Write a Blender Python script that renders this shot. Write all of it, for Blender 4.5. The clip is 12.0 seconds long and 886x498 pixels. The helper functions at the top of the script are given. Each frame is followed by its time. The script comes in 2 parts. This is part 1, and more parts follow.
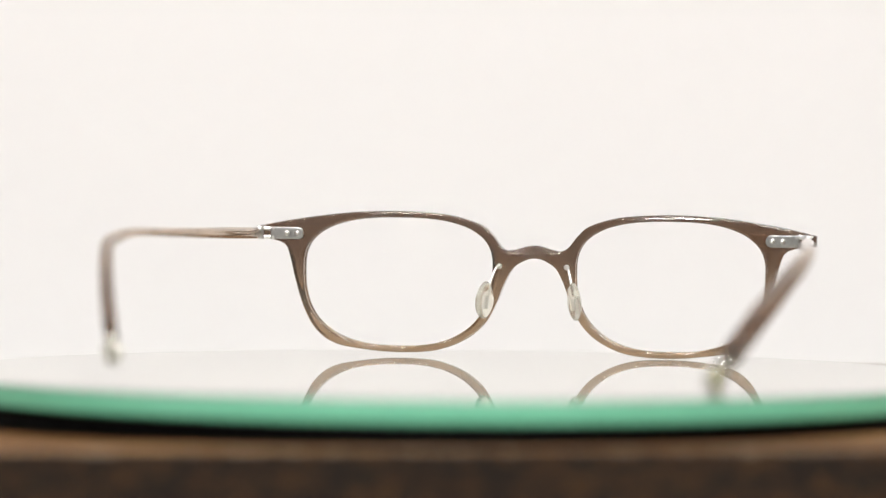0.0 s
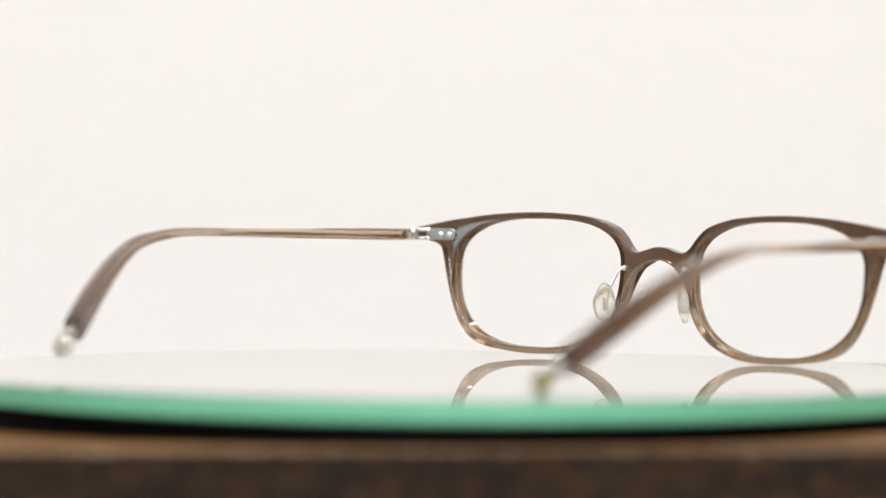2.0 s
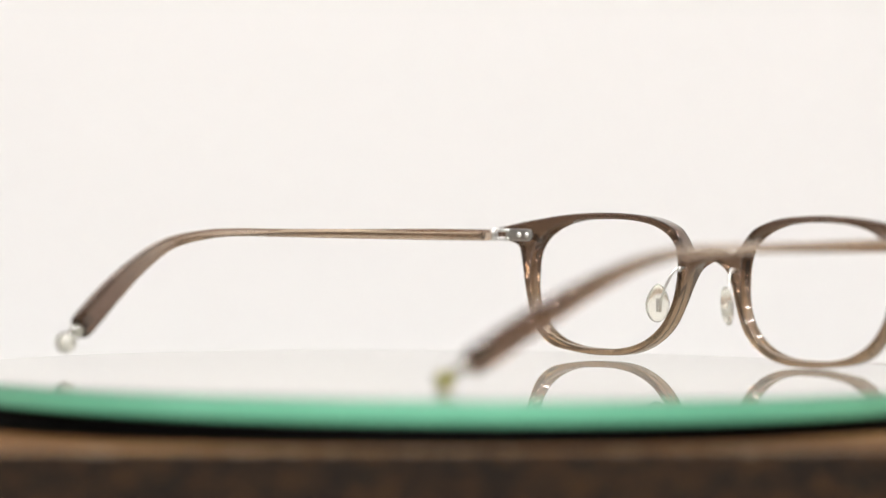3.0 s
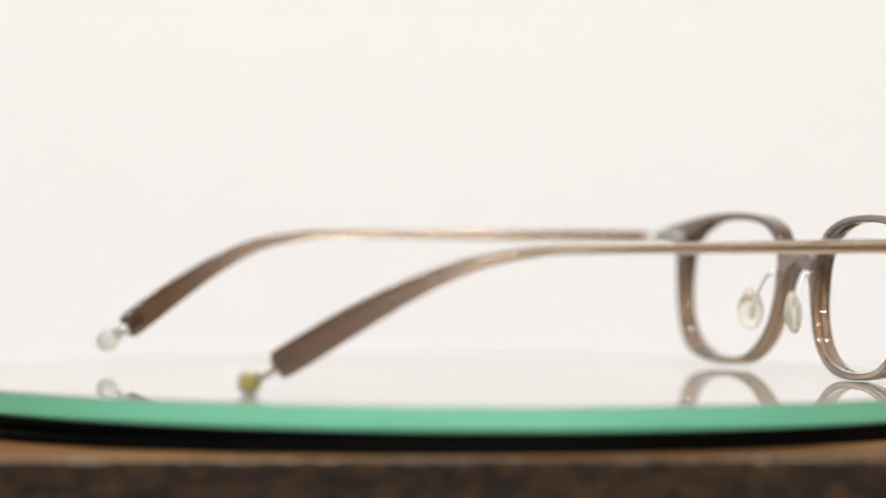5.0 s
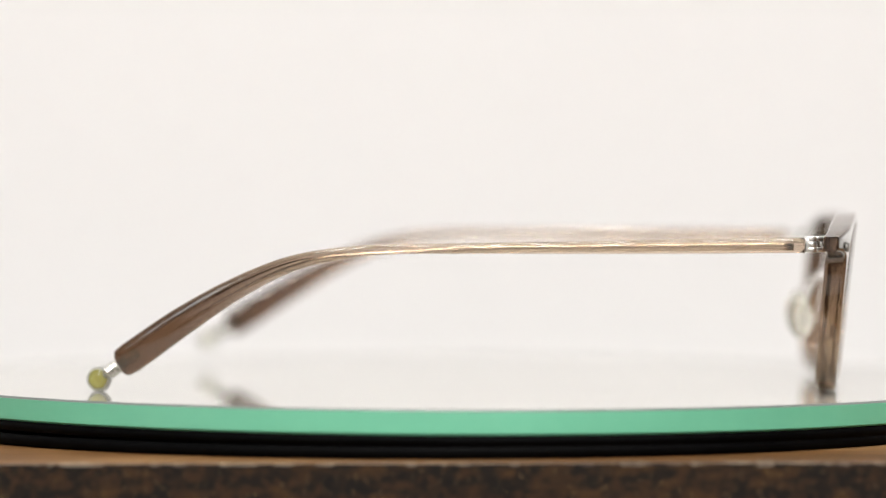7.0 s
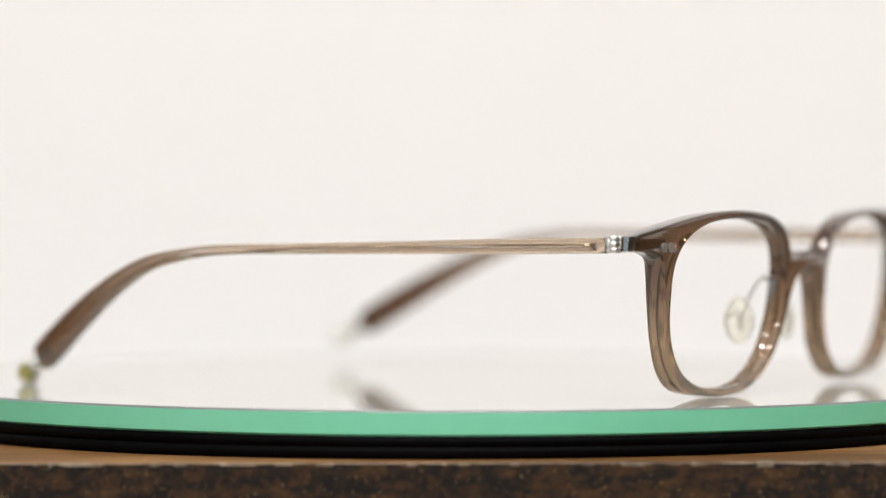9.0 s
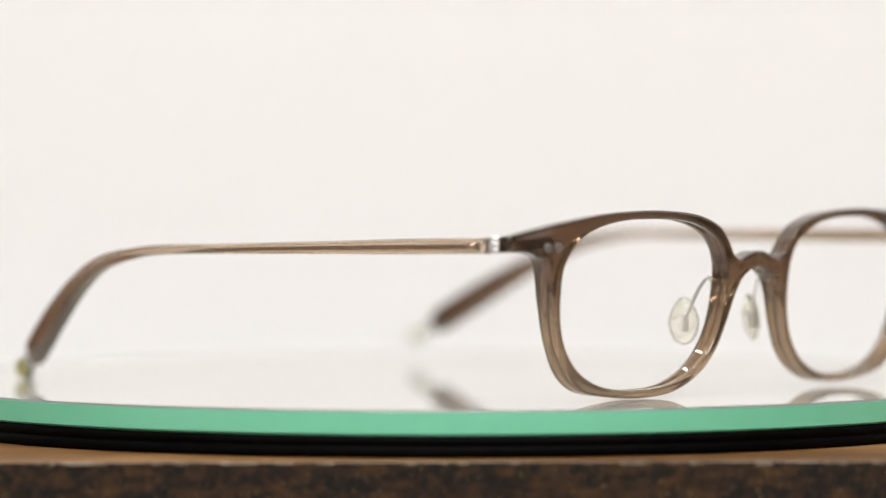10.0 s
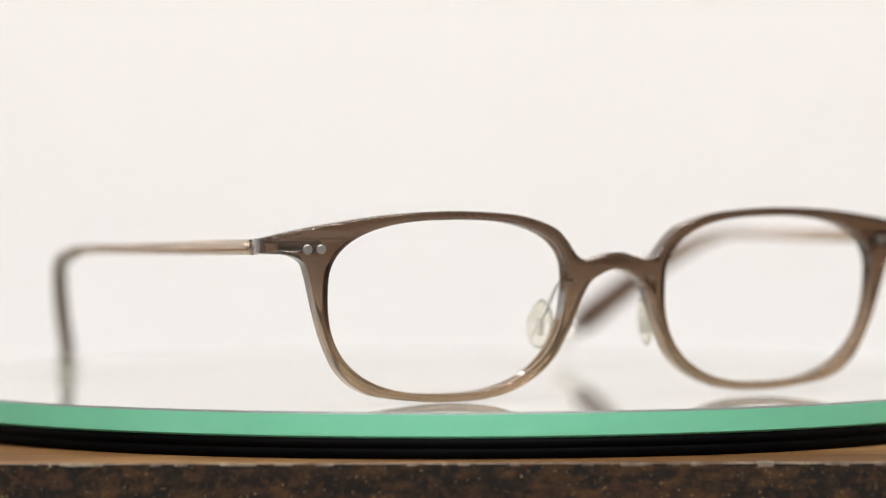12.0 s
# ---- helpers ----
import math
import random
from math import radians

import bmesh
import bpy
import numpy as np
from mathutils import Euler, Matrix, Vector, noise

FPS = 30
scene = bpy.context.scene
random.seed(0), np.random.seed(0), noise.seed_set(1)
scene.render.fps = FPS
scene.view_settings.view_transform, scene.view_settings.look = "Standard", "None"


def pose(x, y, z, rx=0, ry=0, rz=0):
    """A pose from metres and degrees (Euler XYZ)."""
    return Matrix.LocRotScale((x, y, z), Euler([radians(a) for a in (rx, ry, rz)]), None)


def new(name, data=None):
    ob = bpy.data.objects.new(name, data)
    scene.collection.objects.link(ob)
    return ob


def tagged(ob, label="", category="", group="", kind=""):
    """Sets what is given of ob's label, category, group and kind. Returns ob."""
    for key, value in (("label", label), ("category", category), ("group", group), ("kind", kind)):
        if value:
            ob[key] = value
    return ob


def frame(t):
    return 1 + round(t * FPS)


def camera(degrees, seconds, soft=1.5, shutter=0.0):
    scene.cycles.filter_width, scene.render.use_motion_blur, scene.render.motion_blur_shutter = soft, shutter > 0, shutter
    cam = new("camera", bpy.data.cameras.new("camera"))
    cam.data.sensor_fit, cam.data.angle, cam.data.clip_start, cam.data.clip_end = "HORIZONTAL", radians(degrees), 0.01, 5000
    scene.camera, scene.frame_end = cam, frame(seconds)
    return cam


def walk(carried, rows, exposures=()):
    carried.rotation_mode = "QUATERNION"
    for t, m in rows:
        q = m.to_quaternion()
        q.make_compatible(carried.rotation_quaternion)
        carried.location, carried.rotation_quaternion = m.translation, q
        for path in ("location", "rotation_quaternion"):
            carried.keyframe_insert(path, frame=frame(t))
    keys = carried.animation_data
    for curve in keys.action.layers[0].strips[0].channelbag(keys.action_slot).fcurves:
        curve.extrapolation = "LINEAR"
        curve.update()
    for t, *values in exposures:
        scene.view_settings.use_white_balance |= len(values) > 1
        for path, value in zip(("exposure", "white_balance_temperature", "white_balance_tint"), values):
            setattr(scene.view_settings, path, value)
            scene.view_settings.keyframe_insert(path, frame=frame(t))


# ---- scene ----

# heights: the table top is 0.75 m above the floor, the glass plate lies on a black turntable on it
TABLE_Z = 0.75
GLASS_T, BASE_T = 0.0045, 0.0040
Z0 = TABLE_Z + GLASS_T + BASE_T
DISC_R = 0.110
EDGE_Y = -0.1152          # front edge of the table
TABLE_BACK = 0.200        # back edge of the table
WALL_Y = 0.300            # white wall behind the table

# ---- camera ----
cam = camera(16.66, 12.0, soft=1.25)
cam.data.dof.use_dof = True
cam.data.dof.aperture_fstop = 7.6
FOCUS = new("focus_mark")          # what the lens is focused on: first the far front, then the near temple and rim
cam.data.dof.focus_object = FOCUS


def eye(back):
    return pose(0.0, -0.6225 - back, Z0 + 0.03143, 90 - 0.464, 0, 0.175) @ pose(0, 0, 0, 0, 0, ROLL)


ROLL = -0.11
# the lens breathes as it refocuses, which shows as a small step back and forth
walk(cam, [(0.0, eye(0.0273)), (3.3, eye(0.0273)), (4.6, eye(0.0090)), (5.0, eye(0.0078)), (5.2, eye(0.0006)), (5.4, eye(0.0)),
           (9.05, eye(0.0)), (9.3, eye(0.0027)), (10.1, eye(0.0027)), (10.4, eye(0.0)), (12.0, eye(0.0))],
     exposures=((0.0, 0.06), (4.6, 0.05), (5.4, 0.025), (12.0, 0.015)))

# ---- light ----
scene.view_settings.exposure = 0.0
world = bpy.data.worlds.new("world")
world.use_nodes = True
world.node_tree.nodes["Background"].inputs[0].default_value = (1.0, 0.95, 0.9, 1)
world.node_tree.nodes["Background"].inputs[1].default_value = 0.02
scene.world = world
CEILING_Z = 2.6
TUBES = [(-0.1, -0.30, 1.5, 0.3), (0.25, -1.30, 1.8, 1.0), (-0.9, -2.4, 1.2, 1.4), (0.9, -2.4, 1.2, 1.4)]  # place, length, share of the light
LAMP_W = 20.6
WINDOW = (-1.70, -1.10, 0.50, 1.30)   # in the side wall: from and to along y, sill and head
WINDOW_W = 4.5

# ---- materials ----


def material(name, color, rough=0.5, metal=0.0, ior=1.5, trans=0.0):
    m = bpy.data.materials.new(name)
    m.use_nodes = True
    b = m.node_tree.nodes["Principled BSDF"]
    b.inputs["Base Color"].default_value = (*color, 1)
    b.inputs["Roughness"].default_value = rough
    b.inputs["Metallic"].default_value = metal
    b.inputs["IOR"].default_value = ior
    b.inputs["Transmission Weight"].default_value = trans
    return m


def mottled(name, colors, scale, rough=(0.4, 0.6), metal=0.0, bump=0.1, stretch=(1, 1, 1), fine=8.0, trans=0.0, ior=1.5, detail=6.0, stops=None):
    """Two scales of noise: colour patches and fine grain, with relief."""
    m = material(name, colors[0], rough[0], metal, ior, trans)
    nt = m.node_tree
    b = nt.nodes["Principled BSDF"]
    co = nt.nodes.new("ShaderNodeTexCoord")
    mp = nt.nodes.new("ShaderNodeMapping")
    mp.inputs["Scale"].default_value = stretch
    nt.links.new(co.outputs["Object"], mp.inputs["Vector"])
    big = nt.nodes.new("ShaderNodeTexNoise")
    big.inputs["Scale"].default_value = scale
    big.inputs["Detail"].default_value = detail
    small = nt.nodes.new("ShaderNodeTexNoise")
    small.inputs["Scale"].default_value = scale * fine
    small.inputs["Detail"].default_value = 3
    for n in (big, small):
        nt.links.new(mp.outputs["Vector"], n.inputs["Vector"])
    mix = nt.nodes.new("ShaderNodeMath")
    mix.operation = "MULTIPLY_ADD"
    mix.inputs[1].default_value = 0.35
    nt.links.new(small.outputs["Fac"], mix.inputs[0])
    half = nt.nodes.new("ShaderNodeMath")
    half.operation = "MULTIPLY"
    half.inputs[1].default_value = 0.65
    nt.links.new(big.outputs["Fac"], half.inputs[0])
    nt.links.new(half.outputs[0], mix.inputs[2])
    ramp = nt.nodes.new("ShaderNodeValToRGB")
    el = ramp.color_ramp.elements
    stops = stops or [0.35 + 0.3 * k / max(1, len(colors) - 1) for k in range(len(colors))]
    while len(el) < len(colors):
        el.new(0.5)
    for e, c, q in zip(el, colors, stops):
        e.position, e.color = q, (*c, 1)
    nt.links.new(mix.outputs[0], ramp.inputs[0])
    nt.links.new(ramp.outputs[0], b.inputs["Base Color"])
    rr = nt.nodes.new("ShaderNodeMapRange")
    rr.inputs[3].default_value, rr.inputs[4].default_value = rough
    nt.links.new(small.outputs["Fac"], rr.inputs[0])
    nt.links.new(rr.outputs[0], b.inputs["Roughness"])
    if bump:
        bp = nt.nodes.new("ShaderNodeBump")
        bp.inputs["Strength"].default_value = bump
        bp.inputs["Distance"].default_value = 0.2 / (scale * fine)
        nt.links.new(mix.outputs[0], bp.inputs["Height"])
        nt.links.new(bp.outputs[0], b.inputs["Normal"])
    return m


M_WALL = mottled("white_wall_paint", [(0.815, 0.803, 0.795), (0.835, 0.823, 0.815)], 3.0, (0.55, 0.7), bump=0.03, fine=60)
M_SHOP = mottled("dark_shop_wall", [(0.10, 0.085, 0.07), (0.16, 0.135, 0.11)], 2.0, (0.5, 0.7), bump=0.05, fine=30)
M_REAR = mottled("grey_shop_wall", [(0.24, 0.23, 0.22), (0.30, 0.29, 0.275)], 2.0, (0.5, 0.7), bump=0.05, fine=30)
M_CEIL = mottled("white_ceiling_paint", [(0.50, 0.49, 0.48), (0.55, 0.54, 0.53)], 3.0, (0.6, 0.8), bump=0.03, fine=60)
M_FLOOR = mottled("grey_floor", [(0.30, 0.285, 0.27), (0.42, 0.40, 0.38)], 2.0, (0.35, 0.5), bump=0.03, stretch=(1, 6, 1))
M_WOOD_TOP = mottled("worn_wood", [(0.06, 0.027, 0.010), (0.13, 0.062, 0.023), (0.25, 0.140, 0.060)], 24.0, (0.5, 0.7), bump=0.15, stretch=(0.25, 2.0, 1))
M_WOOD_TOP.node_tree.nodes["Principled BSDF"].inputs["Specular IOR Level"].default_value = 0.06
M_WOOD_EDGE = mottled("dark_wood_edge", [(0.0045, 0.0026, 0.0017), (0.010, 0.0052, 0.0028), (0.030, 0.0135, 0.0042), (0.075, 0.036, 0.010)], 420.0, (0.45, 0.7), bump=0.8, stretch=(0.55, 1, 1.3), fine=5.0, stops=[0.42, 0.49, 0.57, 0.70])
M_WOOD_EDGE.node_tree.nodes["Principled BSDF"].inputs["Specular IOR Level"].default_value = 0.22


def specks(m, scale, low, high, color):
    """Small pale chips scattered over a material."""
    nt = m.node_tree
    b = nt.nodes["Principled BSDF"]
    n = nt.nodes.new("ShaderNodeTexNoise")
    n.inputs["Scale"].default_value, n.inputs["Detail"].default_value = scale, 2.0
    nt.links.new(nt.nodes["Texture Coordinate"].outputs["Object"], n.inputs["Vector"])
    ra = nt.nodes.new("ShaderNodeMapRange")
    ra.inputs[1].default_value, ra.inputs[2].default_value = low, high
    nt.links.new(n.outputs["Fac"], ra.inputs[0])
    mix = nt.nodes.new("ShaderNodeMix")
    mix.data_type = "RGBA"
    nt.links.new(ra.outputs[0], mix.inputs[0])
    nt.links.new(b.inputs["Base Color"].links[0].from_socket, mix.inputs[6])
    mix.inputs[7].default_value = (*color, 1)
    nt.links.new(mix.outputs[2], b.inputs["Base Color"])


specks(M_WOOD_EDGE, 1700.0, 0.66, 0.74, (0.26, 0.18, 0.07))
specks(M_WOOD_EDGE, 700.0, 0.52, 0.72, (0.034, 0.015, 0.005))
M_WEAR = mottled("bare_worn_edge", [(0.07, 0.045, 0.03), (0.22, 0.17, 0.12), (0.5, 0.43, 0.33)], 60.0, (0.5, 0.7), bump=0.4, stretch=(0.5, 1, 1), stops=[0.42, 0.55, 0.68])
M_BLACK = mottled("black_plastic", [(0.0010, 0.0010, 0.0011), (0.0022, 0.0022, 0.0024)], 60.0, (0.45, 0.6), bump=0.03)
M_BLACK.node_tree.nodes["Principled BSDF"].inputs["Specular IOR Level"].default_value = 0.04
M_GLASS_TOP = material("glass_face", (0.43, 0.425, 0.39), 0.0, 0.0, 1.52)
M_GLASS_RIM = mottled("green_glass_rim", [(0.152, 0.490, 0.308), (0.168, 0.520, 0.332)], 30.0, (0.34, 0.42), bump=0.0)
M_GLASS_BEVEL = material("ground_glass_bevel", (0.13, 0.15, 0.14), 0.3)
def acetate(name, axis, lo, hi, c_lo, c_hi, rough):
    """Clear dyed acetate with a faint cloudiness and a polished skin; the colour graded along one axis stands in for
    how much light gets through.
    """
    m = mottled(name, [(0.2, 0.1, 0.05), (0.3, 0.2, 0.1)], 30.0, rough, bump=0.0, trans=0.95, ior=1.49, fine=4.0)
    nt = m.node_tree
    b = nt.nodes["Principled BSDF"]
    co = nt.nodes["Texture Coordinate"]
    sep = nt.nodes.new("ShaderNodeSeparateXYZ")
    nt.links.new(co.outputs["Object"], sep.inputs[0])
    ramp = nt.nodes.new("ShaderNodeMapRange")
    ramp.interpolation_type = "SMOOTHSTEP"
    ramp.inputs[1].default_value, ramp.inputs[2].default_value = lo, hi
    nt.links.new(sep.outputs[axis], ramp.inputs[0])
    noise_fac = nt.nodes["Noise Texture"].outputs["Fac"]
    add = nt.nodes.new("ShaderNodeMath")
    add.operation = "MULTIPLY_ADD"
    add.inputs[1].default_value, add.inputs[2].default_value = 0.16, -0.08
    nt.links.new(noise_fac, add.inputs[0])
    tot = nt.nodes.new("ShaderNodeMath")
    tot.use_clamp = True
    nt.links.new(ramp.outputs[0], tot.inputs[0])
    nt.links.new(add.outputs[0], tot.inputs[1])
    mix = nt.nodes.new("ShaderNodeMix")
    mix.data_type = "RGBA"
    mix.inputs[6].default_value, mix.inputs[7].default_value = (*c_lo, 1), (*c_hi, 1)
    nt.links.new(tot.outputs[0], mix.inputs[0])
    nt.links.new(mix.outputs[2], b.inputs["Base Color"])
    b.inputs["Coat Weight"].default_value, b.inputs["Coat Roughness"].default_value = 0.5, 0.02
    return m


# transmitted light painted into the tint: front paler low down, temples darker at tips
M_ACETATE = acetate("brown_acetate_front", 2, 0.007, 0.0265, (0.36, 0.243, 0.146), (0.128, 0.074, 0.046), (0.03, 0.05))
M_ACETATE_ARM = acetate("brown_acetate_temple", 1, -0.050, 0.004, (0.142, 0.076, 0.043), (0.64, 0.51, 0.40), (0.012, 0.02))
M_METAL = material("silver_metal", (0.80, 0.79, 0.77), 0.28, 1.0)
M_PLATE = mottled("brushed_silver", [(0.42, 0.42, 0.41), (0.55, 0.55, 0.54)], 900.0, (0.22, 0.4), metal=1.0, bump=0.1, stretch=(1, 1, 4))
M_PAD = material("clear_silicone", (0.97, 0.955, 0.87), 0.2, 0.0, 1.40, 0.86)
M_CLEAR = material("clear_resin", (0.97, 0.97, 0.94), 0.02, 0.0, 1.49, 1.0)
M_BALL = material("milky_clear_resin", (0.98, 0.975, 0.94), 0.02, 0.0, 1.47, 0.975)
M_RIVET = material("dull_grey_metal", (0.34, 0.33, 0.31), 0.45, 0.9)
M_STUB = material("polished_silver", (0.66, 0.65, 0.60), 0.10, 1.0)
M_CORE = material("core_wire_metal", (0.95, 0.90, 0.83), 0.18, 1.0)
M_PEARL = material("pearl_white", (0.86, 0.85, 0.79), 0.3)
M_OLIVE = mottled("olive_gold_foil", [(0.30, 0.27, 0.03), (0.46, 0.42, 0.08)], 900.0, (0.25, 0.4), metal=0.3, bump=0.1)
M_LAMP = bpy.data.materials.new("lamp_glow")
M_LAMP.use_nodes = True
M_LAMP.node_tree.nodes["Principled BSDF"].inputs["Emission Color"].default_value = (1, 0.95, 0.88, 1)
M_LAMP.node_tree.nodes["Principled BSDF"].inputs["Emission Strength"].default_value = 12.0

# ---- mesh helpers ----


def link(name, me, mats, parent=None, label="", smooth=True):
    for m in mats if isinstance(mats, (list, tuple)) else [mats]:
        me.materials.append(m)
    ob = new(name, me)
    if smooth:
        me.shade_smooth()
    ob.parent = parent
    if label:
        ob["label"] = label
    return ob


def part(name, bm, mats, parent=None, label="", smooth=True):
    bmesh.ops.recalc_face_normals(bm, faces=bm.faces)
    if bm.calc_volume(signed=True) < 0:
        bmesh.ops.reverse_faces(bm, faces=bm.faces)
    me = bpy.data.meshes.new(name)
    bm.to_mesh(me)
    bm.free()
    return link(name, me, mats, parent, label, smooth)


def box(x0, x1, y0, y1, z0, z1, bevel=0.0, seg=2):
    bm = bmesh.new()
    bmesh.ops.create_cube(bm, size=1.0)
    for v in bm.verts:
        v.co = Vector((x0 + (v.co.x + 0.5) * (x1 - x0), y0 + (v.co.y + 0.5) * (y1 - y0), z0 + (v.co.z + 0.5) * (z1 - z0)))
    if bevel:
        bmesh.ops.bevel(bm, geom=list(bm.edges), offset=bevel, segments=seg, affect="EDGES", profile=0.5)
    return bm


def lathe(profile, n=48, closed=False):
    """A turned body: profile of (radius, height); a zero radius closes the end."""
    bm = bmesh.new()
    rings = []
    for r, z in profile:
        if r <= 1e-9:
            rings.append([bm.verts.new((0, 0, z))])
        else:
            rings.append([bm.verts.new((r * math.cos(2 * math.pi * k / n), r * math.sin(2 * math.pi * k / n), z)) for k in range(n)])
    pairs = list(zip(rings, rings[1:])) + ([(rings[-1], rings[0])] if closed else [])
    for a, b in pairs:
        for k in range(n):
            q = (k + 1) % n
            if len(a) == 1 and len(b) > 1:
                bm.faces.new((a[0], b[k], b[q]))
            elif len(b) == 1 and len(a) > 1:
                bm.faces.new((a[k], a[q], b[0]))
            elif len(a) > 1:
                bm.faces.new((a[k], a[q], b[q], b[k]))
    return bm


def spline(points, steps):
    """A smooth curve through a few points of any dimension."""
    P = [np.array(q, float) for q in points]
    P = [2 * P[0] - P[1]] + P + [2 * P[-1] - P[-2]]
    out = []
    for i in range(1, len(P) - 2):
        a, b, c, d = P[i - 1:i + 3]
        for k in range(steps):
            u = k / steps
            out.append(0.5 * (2 * b + (c - a) * u + (2 * a - 5 * b + 4 * c - d) * u * u + (3 * b - a - 3 * c + d) * u ** 3))
    out.append(P[-2])
    return out


def tube(path, sizes, n=20, power=2.0, side=(1, 0, 0), bm=None):
    """A closed bar along a path; sizes: half width along side, half height across it, at each point; power 2 is round, more is squarer."""
    bm = bm or bmesh.new()
    rings = []
    powers = power if isinstance(power, list) else [power] * len(path)
    for i, c in enumerate(path):
        power = powers[i]
        d = Vector(path[min(i + 1, len(path) - 1)]) - Vector(path[max(i - 1, 0)])
        d.normalize()
        s = Vector(side)
        s = (s - d * s.dot(d)).normalized()
        u = d.cross(s)
        w, h = sizes[i]
        ring = []
        for k in range(n):
            a = 2 * math.pi * k / n
            ca, sa = math.cos(a), math.sin(a)
            ring.append(bm.verts.new(Vector(c) + s * (w * math.copysign(abs(ca) ** (2 / power), ca)) + u * (h * math.copysign(abs(sa) ** (2 / power), sa))))
        rings.append(ring)
    for a, b in zip(rings, rings[1:]):
        for k in range(n):
            bm.faces.new((a[k], a[(k + 1) % n], b[(k + 1) % n], b[k]))
    bm.faces.new(rings[0][::-1])
    bm.faces.new(rings[-1])
    return bm


# ---- the room ----
ROOM = (-2.0, 2.0, -3.4)


def room():
    x0, x1, y0 = ROOM
    S = dict(kind="structure")
    tagged(part("floor", box(x0 - 0.1, x1 + 0.1, y0 - 0.1, WALL_Y + 0.1, -0.1, 0.0), M_FLOOR, smooth=False), "grey brown floor of the shop", "floor", **S)
    tagged(part("ceiling", box(x0 - 0.1, x1 + 0.1, y0 - 0.1, WALL_Y + 0.1, CEILING_Z, CEILING_Z + 0.1), M_CEIL, smooth=False), "plain light grey painted ceiling", "ceiling", **S)
    tagged(part("wall_north", box(x0 - 0.1, x1 + 0.1, WALL_Y, WALL_Y + 0.1, 0.0, CEILING_Z), M_WALL, smooth=False), "plain warm white wall behind the turntable", "wall", **S)
    tagged(part("wall_south", box(x0 - 0.1, x1 + 0.1, y0 - 0.1, y0, 0.0, CEILING_Z), M_REAR, smooth=False), "plain grey shop wall facing the table", "wall", **S)
    a, b, lo, hi = WINDOW
    bm = bmesh.new()
    for seg in ((y0, a, 0.0, CEILING_Z), (b, WALL_Y, 0.0, CEILING_Z), (a, b, 0.0, lo), (a, b, hi, CEILING_Z)):
        me = bpy.data.meshes.new("wall_piece")
        piece = box(x0 - 0.1, x0, *seg)
        piece.to_mesh(me)
        piece.free()
        bm.from_mesh(me)
        bpy.data.meshes.remove(me)
    tagged(part("wall_west", bm, M_SHOP, smooth=False), "dark brown shop side wall with a window", "wall", **S)
    w = tagged(new("window_1"), "tall shop window with cool daylight behind it", "window", **S)
    for piece in ((a, b, lo, lo + 0.04), (a, b, hi - 0.04, hi), (a, a + 0.04, lo + 0.04, hi - 0.04), (b - 0.04, b, lo + 0.04, hi - 0.04)):
        part("window_frame", box(x0 - 0.07, x0 - 0.03, *piece, 0.002), M_CEIL, w, smooth=False)
    pane = part("pane", box(x0 - 0.052, x0 - 0.048, a + 0.041, b - 0.041, lo + 0.041, hi - 0.041), M_CLEAR, w, smooth=False)
    pane.visible_shadow = False
    sky = bpy.data.lights.new("window_daylight", "AREA")
    sky.shape, sky.size, sky.size_y, sky.energy, sky.color = "RECTANGLE", hi - lo - 0.1, b - a - 0.1, WINDOW_W, (0.72, 0.90, 1.0)
    new("window_daylight", sky).matrix_basis = pose(x0 - 0.02, (a + b) / 2, (lo + hi) / 2, 0, -90, 0)
    tagged(part("wall_east", box(x1, x1 + 0.1, y0, WALL_Y, 0.0, CEILING_Z), M_SHOP, smooth=False), "dark brown shop side wall", "wall", **S)


def ceiling_lamps():
    """Long tube fittings over the table and behind the camera."""
    first = None
    for x, y, length, share in TUBES:
        ob = tagged(new("ceiling_lamp"), "long white ceiling lamp with a bright diffuser, lit", "lamp", "ceiling lamps")
        part("housing", box(-length / 2, length / 2, -0.07, 0.07, -0.05, -0.001, 0.006), M_CEIL, ob)
        part("diffuser", box(-length / 2 + 0.01, length / 2 - 0.01, -0.055, 0.055, -0.060, -0.0505, 0.004), M_LAMP, ob)
        ob.matrix_basis = pose(x, y, CEILING_Z)
        lamp = bpy.data.lights.new("tube_light", "AREA")
        lamp.shape, lamp.size, lamp.size_y, lamp.energy, lamp.color = "RECTANGLE", length - 0.04, 0.10, LAMP_W * length * share, (1.0, 0.992, 0.985)
        new("tube_light", lamp).matrix_basis = pose(x, y, CEILING_Z - 0.062)


# ---- table and turntable ----


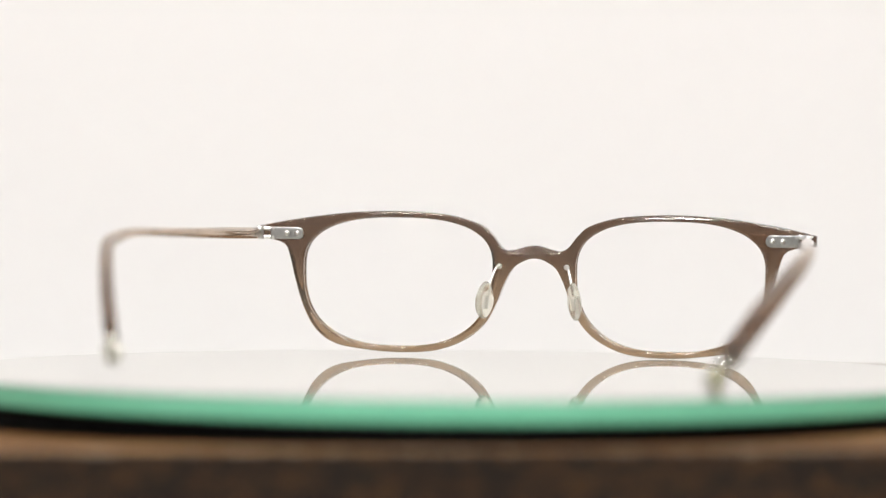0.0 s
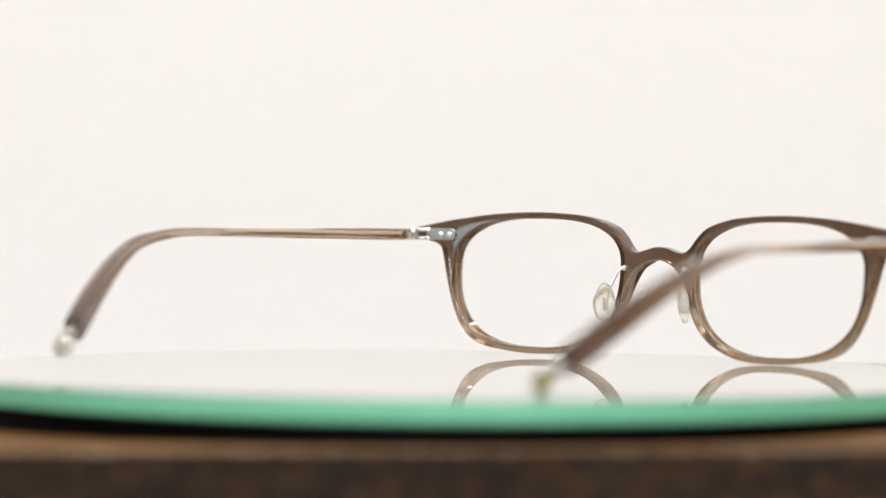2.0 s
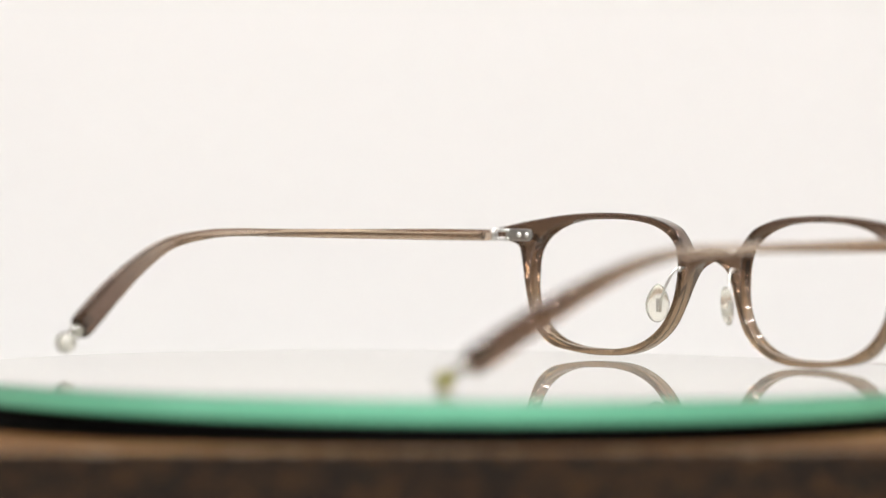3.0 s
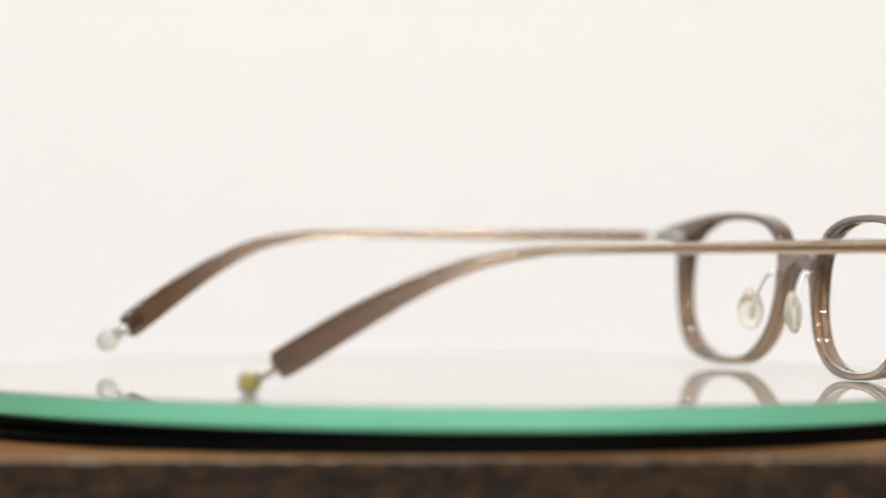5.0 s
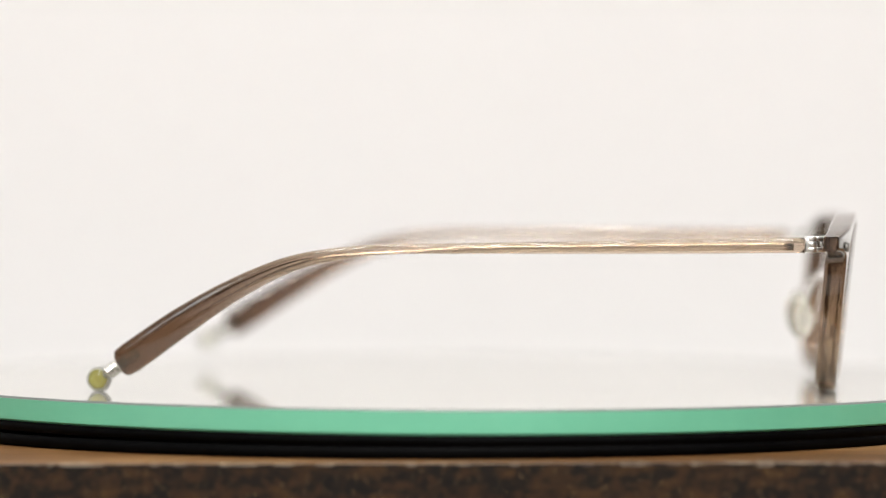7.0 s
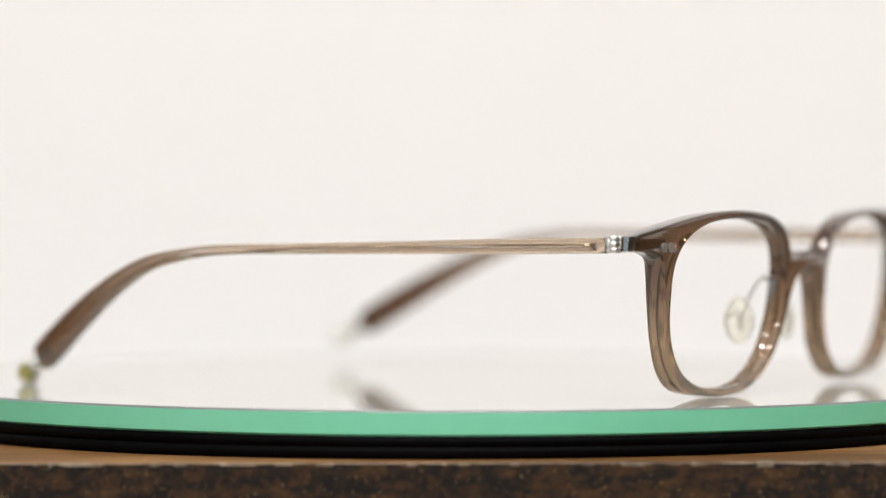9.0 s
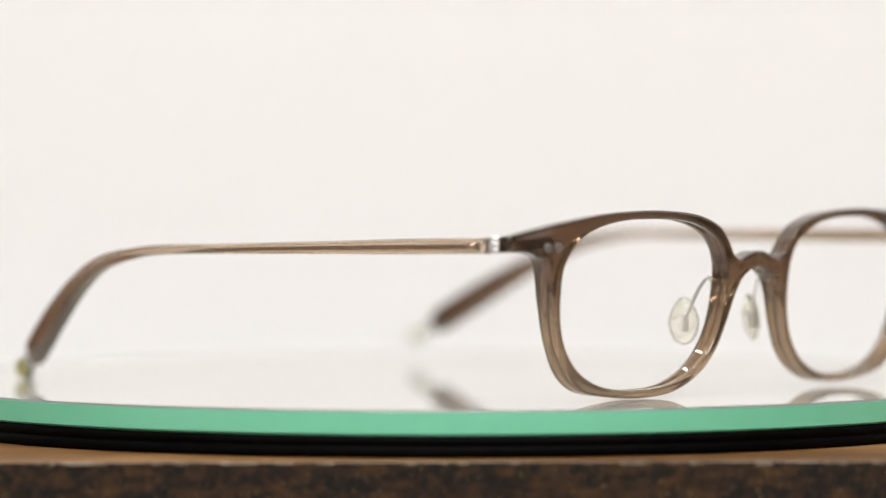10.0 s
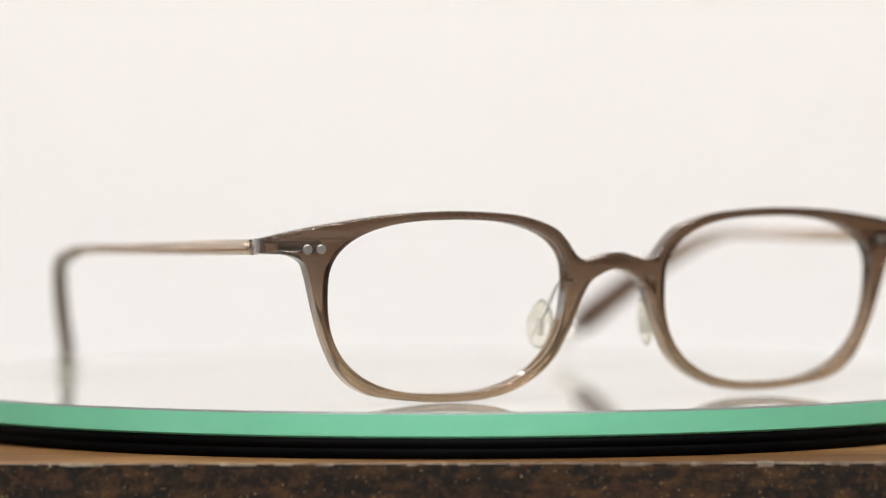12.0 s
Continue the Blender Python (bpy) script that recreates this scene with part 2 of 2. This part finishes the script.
def table():
    t = tagged(new("table"), "old dark wooden table with a worn front edge", "table")
    t.matrix_basis = pose(0, 0, TABLE_Z)
    bm = box(-0.8, 0.8, EDGE_Y, TABLE_BACK, -0.040, 0.0, 0.00025, 2)
    bm.normal_update()
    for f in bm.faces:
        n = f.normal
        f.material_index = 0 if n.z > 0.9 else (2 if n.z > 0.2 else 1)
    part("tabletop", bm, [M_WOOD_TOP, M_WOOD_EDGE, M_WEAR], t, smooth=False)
    for sx in (-0.74, 0.74):
        for y in (EDGE_Y + 0.05, TABLE_BACK - 0.05):
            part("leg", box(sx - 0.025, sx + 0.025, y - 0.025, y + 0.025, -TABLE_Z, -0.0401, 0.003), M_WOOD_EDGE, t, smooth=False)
    # chips and bare splinters along the front arris
    rng = random.Random(4)
    bm = bmesh.new()
    for _ in range(55):
        x = rng.uniform(-0.12, 0.12)
        w = rng.uniform(0.0003, 0.0016)
        h = rng.uniform(0.00003, 0.0002)
        if _ < 4:
            x, w, h = ((0.030, 0.0018, 0.0002), (0.0525, 0.0013, 0.0004), (-0.036, 0.0030, 0.00012), (-0.062, 0.0022, 0.00015))[_]
        b = box(x - w, x + w, EDGE_Y + rng.uniform(-0.00015, 0.0), EDGE_Y + 0.0012, -0.0004 - h, -0.0001 + h * 0.5, 0.00002, 1)
        me = bpy.data.meshes.new("chips")
        b.to_mesh(me)
        b.free()
        bm.from_mesh(me)
    ob = part("chipped_edge", bm, M_WEAR, t, "bare chipped wood along the front edge", smooth=False)
    ob["kind"] = "stuff"


def turntable():
    t = tagged(new("turntable"), "low round black plastic display turntable on the table", "turntable")
    t.matrix_basis = pose(0, 0, TABLE_Z)
    h = BASE_T
    part("base", lathe([(0.0, 0.0), (0.1085, 0.0), (0.1097, 0.0002), (0.1097, 0.0021), (0.1094, 0.0022), (0.0, 0.0022)], 160), M_BLACK, t)
    return part("platter", lathe([(0.0, 0.00225), (0.1092, 0.00225), (0.1098, 0.0023), (0.1099, h - 0.0004), (0.1095, h), (0.0, h)], 160), M_BLACK, t)


def glass_plate():
    g = GLASS_T
    bm = lathe([(0.0, 0.00005), (DISC_R - 0.0004, 0.00005), (DISC_R, 0.0004), (DISC_R, g - 0.0004), (DISC_R - 0.0004, g), (0.0, g)], 256)
    bmesh.ops.recalc_face_normals(bm, faces=bm.faces)
    for f in bm.faces:
        z = f.normal.z
        f.material_index = 0 if abs(z) > 0.95 else (2 if z > 0.3 else 1)
    me = bpy.data.meshes.new("glass_plate")
    bm.to_mesh(me)
    bm.free()
    ob = link("glass_plate", me, [M_GLASS_TOP, M_GLASS_RIM, M_GLASS_BEVEL], smooth=False)
    tagged(ob, "round clear glass plate with a bright green edge on the turntable", "glass plate")
    ob.matrix_basis = pose(0, 0, TABLE_Z + BASE_T)
    return ob


# ---- the eyeglasses (own space: x to the wearer's right, y ahead, z up from the glass plate) ----
AX = 0.0045
WIDE, WIDE_LEFT = 1.0142, 1.0260
THICK = 0.0040
BACK = 0.0761


def lean(x, y, z):
    """The frame stands a little tilted: the wearer's left side is lifted and bent out a trace further."""
    return (x * (WIDE if x > 0 else WIDE_LEFT) + AX, y, z + 0.0087 * (0.0318 - x))


def back_face(x, z):
    """Depth of the rear face of the front: wrapped round the face and leaning in at the bottom."""
    end = max(0.0, abs(x) - 0.058)
    return BACK + 0.0002 - 0.87 * x * x + (z - 0.021) * 0.105 - 10 * end * end


def lens_hole(n=96):
    """Opening for one lens, in mm: four quarters of a squarish oval."""
    xo, xi, zo, zi, xt, zt, xb, zb = 54.7, 9.9, 21.0, 20.6, 32.5, 32.5, 31.5, 1.65
    pts = []
    for k in range(n):
        a = 2 * math.pi * k / n
        c, s = math.cos(a), math.sin(a)
        cx, cz = (xt if s > 0 else xb), (zo if c > 0 else zi)
        rx = (xo - cx) if c > 0 else (cx - xi)
        rz = (zt - cz) if s > 0 else (cz - zb)
        p = {(1, 1): 2.5, (0, 1): 2.65, (1, 0): 2.62, (0, 0): 2.45}[(int(c > 0), int(s > 0))]
        pts.append((cx + rx * math.copysign(abs(c) ** (2 / p), c), cz + rz * math.copysign(abs(s) ** (2 / p), s)))
    return pts


# half of the outline of the front in mm, from the middle of the bridge over the brow, round the end piece and under the rim
BROW = [(0, 26.3), (1.4, 26.2), (3.4, 25.6), (6.0, 25.0), (8.0, 25.9), (10.2, 28.7), (13.0, 31.1), (19.2, 33.1), (27.0, 33.9), (35.0, 34.05), (44.8, 33.5), (55.0, 32.1), (62.0, 30.8), (66.6, 29.7)]
UNDER = [(66.6, 27.1), (62.4, 26.75), (59.4, 25.6), (58.2, 23.2), (56.6, 17.2), (54.5, 10.8), (51.4, 5.3), (46.7, 1.95), (39.5, 0.6), (31.5, 0.1), (23.0, 0.7), (16.5, 3.2), (11.8, 7.2), (8.9, 12.6), (7.1, 17.2), (5.2, 20.7), (3.0, 22.3), (1.3, 23.0), (0, 23.15)]


def front_mesh():
    bev = 0.0006
    cu = bpy.data.curves.new("front_outline", "CURVE")
    cu.dimensions, cu.fill_mode = "2D", "BOTH"
    cu.extrude, cu.bevel_depth, cu.bevel_resolution, cu.offset = THICK / 2 - bev, bev, 4, -bev
    half = [tuple(q) for q in spline(BROW, 10)] + [tuple(q) for q in spline(UNDER, 10)]
    outer = half + [(-x, z) for x, z in half[::-1][1:-1]]
    hole = lens_hole()
    for loop in (outer, hole, [(-x, z) for x, z in hole[::-1]]):
        sp = cu.splines.new("POLY")
        sp.points.add(len(loop) - 1)
        for q, (x, z) in zip(sp.points, loop):
            q.co = (x / 1000, z / 1000, 0, 1)
        sp.use_cyclic_u = True
    ob = new("outline", cu)
    me = bpy.data.meshes.new_from_object(ob.evaluated_get(bpy.context.evaluated_depsgraph_get()))
    bpy.data.objects.remove(ob)
    bpy.data.curves.remove(cu)
    bm = bmesh.new()
    bm.from_mesh(me)
    bpy.data.meshes.remove(me)
    bmesh.ops.remove_doubles(bm, verts=bm.verts, dist=1e-6)
    # lens groove round each opening
    near = np.array(lens_hole(192)) / 1000
    on_wall = lambda v: np.min((near[:, 0] - abs(v.co.x)) ** 2 + (near[:, 1] - v.co.y) ** 2) < 0.0008 ** 2
    walls = [e for e in bm.edges if abs(e.verts[0].co.z - e.verts[1].co.z) > 0.002 and (e.verts[0].co - e.verts[1].co).length < 0.0048 and on_wall(e.verts[0]) and on_wall(e.verts[1])]
    old = set(bm.verts)
    bmesh.ops.subdivide_edges(bm, edges=walls, cuts=3, use_grid_fill=True)
    for v in bm.verts:
        if v not in old and abs(v.co.z) < 0.0002:
            c = Vector((math.copysign(0.0322, v.co.x), 0.0175, v.co.z))
            v.co += (v.co - c).normalized() * 0.0005
    for v in bm.verts:
        x, z, d = v.co.x, v.co.y, v.co.z
        taper = 1.0 - 0.25 * max(0.0, min(1.0, (abs(x) - 0.058) / 0.008))
        v.co = lean(x, back_face(x, z) + THICK / 2 + d * taper, z)
    return bm


TEMPLE = [  # ahead, outwards, up, half thickness, half height (mm)
    (69.9, 65.5, 28.15, 1.2, 1.42), (50.0, 65.9, 27.9, 1.25, 1.40), (30.0, 66.6, 27.6, 1.25, 1.20), (8.0, 68.4, 27.35, 1.3, 1.00), (-4.0, 69.6, 27.2, 1.4, 1.0),
    (-12.4, 70.0, 26.5, 1.5, 1.15), (-22.7, 69.3, 24.4, 1.55, 1.5), (-33.0, 66.2, 19.9, 1.6, 2.05), (-43.3, 62.3, 13.9, 1.6, 2.65), (-52.2, 58.6, 8.0, 1.6, 2.9), (-55.5, 57.2, 5.8, 1.45, 2.75), (-56.3, 56.9, 5.3, 1.2, 2.0)]


def arm_place(side, y, out, up):
    """side +1: the wearer's right. Both temples open a little outwards, the left one wider and lifted at its tip."""
    k = (0.0700 - y) / 0.13
    x, z = out - 0.0003 + (0.0028 if side > 0 else 0.0050) * k, up + (0.0 if side > 0 else 0.0020) * k
    return lean(side * x, y, z)


def temple(parent, side):
    pts = spline([(y, o, u, w, h) for y, o, u, w, h in TEMPLE], 14)
    path = [arm_place(side, q[0] / 1000, q[1] / 1000, q[2] / 1000) for q in pts]
    t = part("temple", tube(path, [(q[3] / 1000, q[4] / 1000) for q in pts], 56, [2.2 + 1.3 * max(0.0, min(1.0, -q[0] / 30)) for q in pts]), M_ACETATE_ARM, parent, "brown translucent temple arm, bent down behind the ear")
    # thin metal core inside the acetate, flat and bright along the straight part, ending in a point short of the tip
    core = spline([(68.0, 65.5, 28.0, 0.5, 0.62), (40.0, 66.2, 27.65, 0.5, 0.55), (8.0, 68.4, 27.15, 0.45, 0.42), (-12.4, 70.0, 26.1, 0.4, 0.36),
                   (-22.7, 69.3, 23.9, 0.36, 0.34), (-33.0, 66.2, 19.3, 0.24, 0.24), (-40.0, 63.5, 15.3, 0.16, 0.16), (-45.0, 61.6, 12.2, 0.05, 0.05)], 12)
    part("core_wire", tube([arm_place(side, q[0] / 1000, q[1] / 1000, q[2] / 1000) for q in core], [(q[3] / 1000, q[4] / 1000) for q in core], 14, 2.6), M_CORE, t, "silver wire core inside the acetate")
    # clear threaded stub and ball at the tip, with an olive disc inside the ball
    tip, ball = Vector(arm_place(side, -0.0556, 0.0572, 0.0058)), Vector(arm_place(side, -0.0607, 0.0552, 0.00245))
    d = (ball - tip).normalized()
    turn = d.to_track_quat("Z", "Y").to_matrix().to_4x4()
    length = (ball - tip).length
    prof = [(0.0, -0.0040)]
    for k in range(10):
        z = -0.0038 + k * 0.00088
        if z < length - 0.0026:
            r0 = 0.0007 if z < -0.0002 else 0.00085
            prof += [(r0, z), (r0 + 0.00045, z + 0.00022), (r0 + 0.00060, z + 0.00040), (r0 + 0.00045, z + 0.00058), (r0, z + 0.0008)]
    prof += [(0.0008, length - 0.0017), (0.0008, length - 0.0013), (0.0, length - 0.0013)]
    bm = lathe(prof, 20)
    bmesh.ops.transform(bm, matrix=Matrix.Translation(tip) @ turn, verts=bm.verts)
    part("threaded_stub", bm, M_STUB, t, "fine silver screw thread")
    bm = bmesh.new()
    bmesh.ops.create_uvsphere(bm, u_segments=28, v_segments=18, radius=0.00236)
    bmesh.ops.transform(bm, matrix=Matrix.Translation(ball), verts=bm.verts)
    b = part("ball_end", bm, M_BALL, t, "small clear resin ball")
    bm = lathe([(0.0, -0.0016), (0.0009, -0.0014), (0.0014, -0.0009), (0.0015, -0.0001), (0.00142, 0.0003), (0.0012, 0.0005), (0.0, 0.0006)], 28)
    for f in bm.faces:
        f.material_index = 0 if f.calc_center_median().z > 0.0002 else 1
    bmesh.ops.transform(bm, matrix=Matrix.Translation(ball) @ pose(0, 0, 0, 0, 90 * side, -7 * side), verts=bm.verts)
    part("inlay", bm, [M_OLIVE, M_PEARL], b, "olive gold round inlay on a pearl white bead")
    bm = lathe([(0.00200 + 0.00020 * math.cos(q * math.pi / 4), 0.00026 * math.sin(q * math.pi / 4)) for q in range(8)], 40, True)
    bmesh.ops.transform(bm, matrix=Matrix.Translation(ball) @ pose(0, 0, 0, 0, 90 * side, -7 * side), verts=bm.verts)
    part("bezel", bm, M_STUB, b, "thin silver ring")
    return t


def hinge(parent, side):
    x0, y0, z0 = 0.0648, 0.0718, 0.0283
    h = new("hinge")
    h.parent = parent
    h["label"] = "small silver hinge with two rivets"
    # rounded plate let into the back of the end piece
    yb = lambda x: back_face(x, z0) - 0.0002
    path, sizes = [], []
    for k in range(25):
        u = k / 24
        x = 0.0548 + u * 0.0078
        path.append(lean(side * x, yb(x), z0))
        w = 0.00145 * math.sqrt(max(0.03, 1 - max(0.0, (0.16 - u) / 0.16) ** 2))
        sizes.append((0.00035, w))
    part("plate", tube(path, sizes, 16, 6.0, (0, 1, 0)), M_PLATE, h, "brushed silver plate")
    for x in (0.0563, 0.0587):
        bm = bmesh.new()
        bmesh.ops.create_uvsphere(bm, u_segments=16, v_segments=10, radius=0.0007)
        bmesh.ops.transform(bm, matrix=Matrix.Translation(lean(side * x, yb(x) - 0.0003, z0)), verts=bm.verts)
        part("rivet_head", bm, M_METAL, h)
        # the rivets' polished ends on the front face
        bm = lathe([(0.0, 0.0), (0.00085, 0.0), (0.00085, 0.0004), (0.0007, 0.0005), (0.0, 0.0005)], 24)
        slope = math.degrees(math.atan(-2 * 0.87 * x)) * side
        bmesh.ops.transform(bm, matrix=Matrix.Translation(lean(side * x, back_face(x, 0.0277) + THICK - 0.00045, 0.0277)) @ pose(0, 0, 0, 0, 0, slope) @ pose(0, 0, 0, -96, 0, 0), verts=bm.verts)
        part("rivet", bm, M_RIVET, h, "flush grey rivet end", smooth=False)
    # knuckles and screw
    for k, (za, zb) in enumerate(((-0.00150, -0.00055), (-0.00048, 0.00048), (0.00055, 0.00150))):
        bm = lathe([(0.0, za), (0.0010, za), (0.00115, za + 0.0001), (0.00115, zb - 0.0001), (0.0010, zb), (0.0, zb)], 20)
        bmesh.ops.transform(bm, matrix=Matrix.Translation(lean(side * x0, y0 - 0.0008, z0)), verts=bm.verts)
        part("knuckle", bm, M_METAL, h)
        if k != 1:
            bm = tube([lean(side * 0.0617, yb(0.0617), z0 + (za + zb) / 2), lean(side * 0.0632, y0 + 0.0016, z0 + (za + zb) / 2), lean(side * x0, y0 - 0.0008, z0 + (za + zb) / 2)], [(0.0005, 0.00045)] * 3, 10, 4.0, (0, 1, 0))
            part("leaf", bm, M_METAL, h)
    a = [Vector(arm_place(side, y, 0.0652, 0.0282)) for y in (0.0710, 0.0704, 0.0698)]
    part("tang", tube(a, [(0.0010, 0.0013), (0.0011, 0.0014), (0.0011, 0.0013)], 12, 4.0), M_METAL, h)
    return h


def nose_pad(parent, side):
    """Clear pad on a bent wire arm."""
    p = new("nose_pad")
    p.parent = parent
    p["label"] = "clear silicone nose pad on a silver wire arm"
    wire = spline([(0.0078, 0.0776, 0.0213), (0.0081, 0.0752, 0.0214), (0.0087, 0.0737, 0.0204), (0.0095, 0.0724, 0.0176), (0.0103, 0.0715, 0.0146), (0.0107, 0.0711, 0.0128)], 8)
    path = [lean(side * q[0], q[1], q[2]) for q in wire]
    part("arm", tube(path, [(0.00032, 0.00032)] * len(path), 10), M_METAL, p, "bent silver wire")
    bm = bmesh.new()
    bmesh.ops.create_uvsphere(bm, u_segments=12, v_segments=8, radius=0.0007)
    bmesh.ops.transform(bm, matrix=Matrix.Translation(lean(side * 0.0080, 0.0752, 0.0212)), verts=bm.verts)
    part("solder_bead", bm, M_METAL, p)
    bm = box(-0.0004, 0.0004, -0.0006, 0.0006, -0.0016, 0.0016, 0.0002)
    bmesh.ops.transform(bm, matrix=Matrix.Translation(lean(side * 0.0107, 0.0711, 0.0128)), verts=bm.verts)
    part("tab", bm, M_METAL, p)
    bm = bmesh.new()
    bmesh.ops.create_uvsphere(bm, u_segments=28, v_segments=18, radius=1.0)
    for v in bm.verts:
        x, y, z = v.co
        w = 0.0029 * (1 - 0.25 * max(0.0, z))
        v.co = (x * 0.0014, y * w, z * 0.0045)
    m = Matrix.Translation(lean(side * 0.0106, 0.0707, 0.0132)) @ pose(0, 0, 0, 0, -6 * side, 32 * side)
    bmesh.ops.transform(bm, matrix=m, verts=bm.verts)
    part("pad", bm, M_PAD, p, "clear silicone pad")


def eyeglasses():
    g = tagged(new("eyeglasses"), "open brown translucent acetate eyeglasses with silver hinges on the glass plate", "eyeglasses")
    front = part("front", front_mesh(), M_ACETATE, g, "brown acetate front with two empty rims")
    front.data.set_sharp_from_angle(angle=radians(30))
    for side in (1, -1):
        temple(g, side)
        hinge(g, side)
        nose_pad(g, side)
    return g


room()
ceiling_lamps()
table()
PLATTER = turntable()
PLATE = glass_plate()
GLASSES = eyeglasses()


def motions():
    """The plate turns clockwise seen from above, about twelve degrees a second, and carries the eyeglasses."""
    times = [0.5 * k for k in range(25)]
    turn = lambda t: -11.25 - 11.974 * t
    # the platter is not quite level and rocks as it turns
    rock = lambda t: float(np.interp(t, [0, 2, 5, 6, 7, 9, 12], [0.58, 0.60, 0.55, 0.44, 0.34, 0.14, -0.04]))
    nod = lambda t: float(np.interp(t, [0, 5.5, 7, 9, 12], [-0.06, -0.08, -0.04, 0.06, 0.20]))
    walk(PLATTER, [(t, pose(0, 0, 0, nod(t), rock(t), 0) @ pose(0, 0, 0, 0, 0, turn(t))) for t in times])
    walk(PLATE, [(t, pose(0, 0, TABLE_Z + BASE_T, nod(t), rock(t), 0) @ pose(0, 0, 0, 0, 0, turn(t))) for t in times])
    walk(FOCUS, [(t, pose(0, y, Z0 + 0.02)) for t, y in ((0.0, 0.072), (1.0, 0.070), (2.0, 0.068), (3.3, 0.064), (4.3, 0.022), (4.8, -0.010), (5.0, -0.018), (5.15, -0.055), (5.4, -0.066),
                                                         (6.0, -0.070), (7.0, -0.078), (8.8, -0.092), (9.1, -0.086), (9.4, -0.078), (10.1, -0.078), (10.4, -0.094), (12.0, -0.096))])
    walk(GLASSES, [(t, pose(0, 0, Z0 + 0.00005, nod(t), rock(t), 0) @ pose(0, 0, 0, 0, 0, turn(t))) for t in times])


motions()
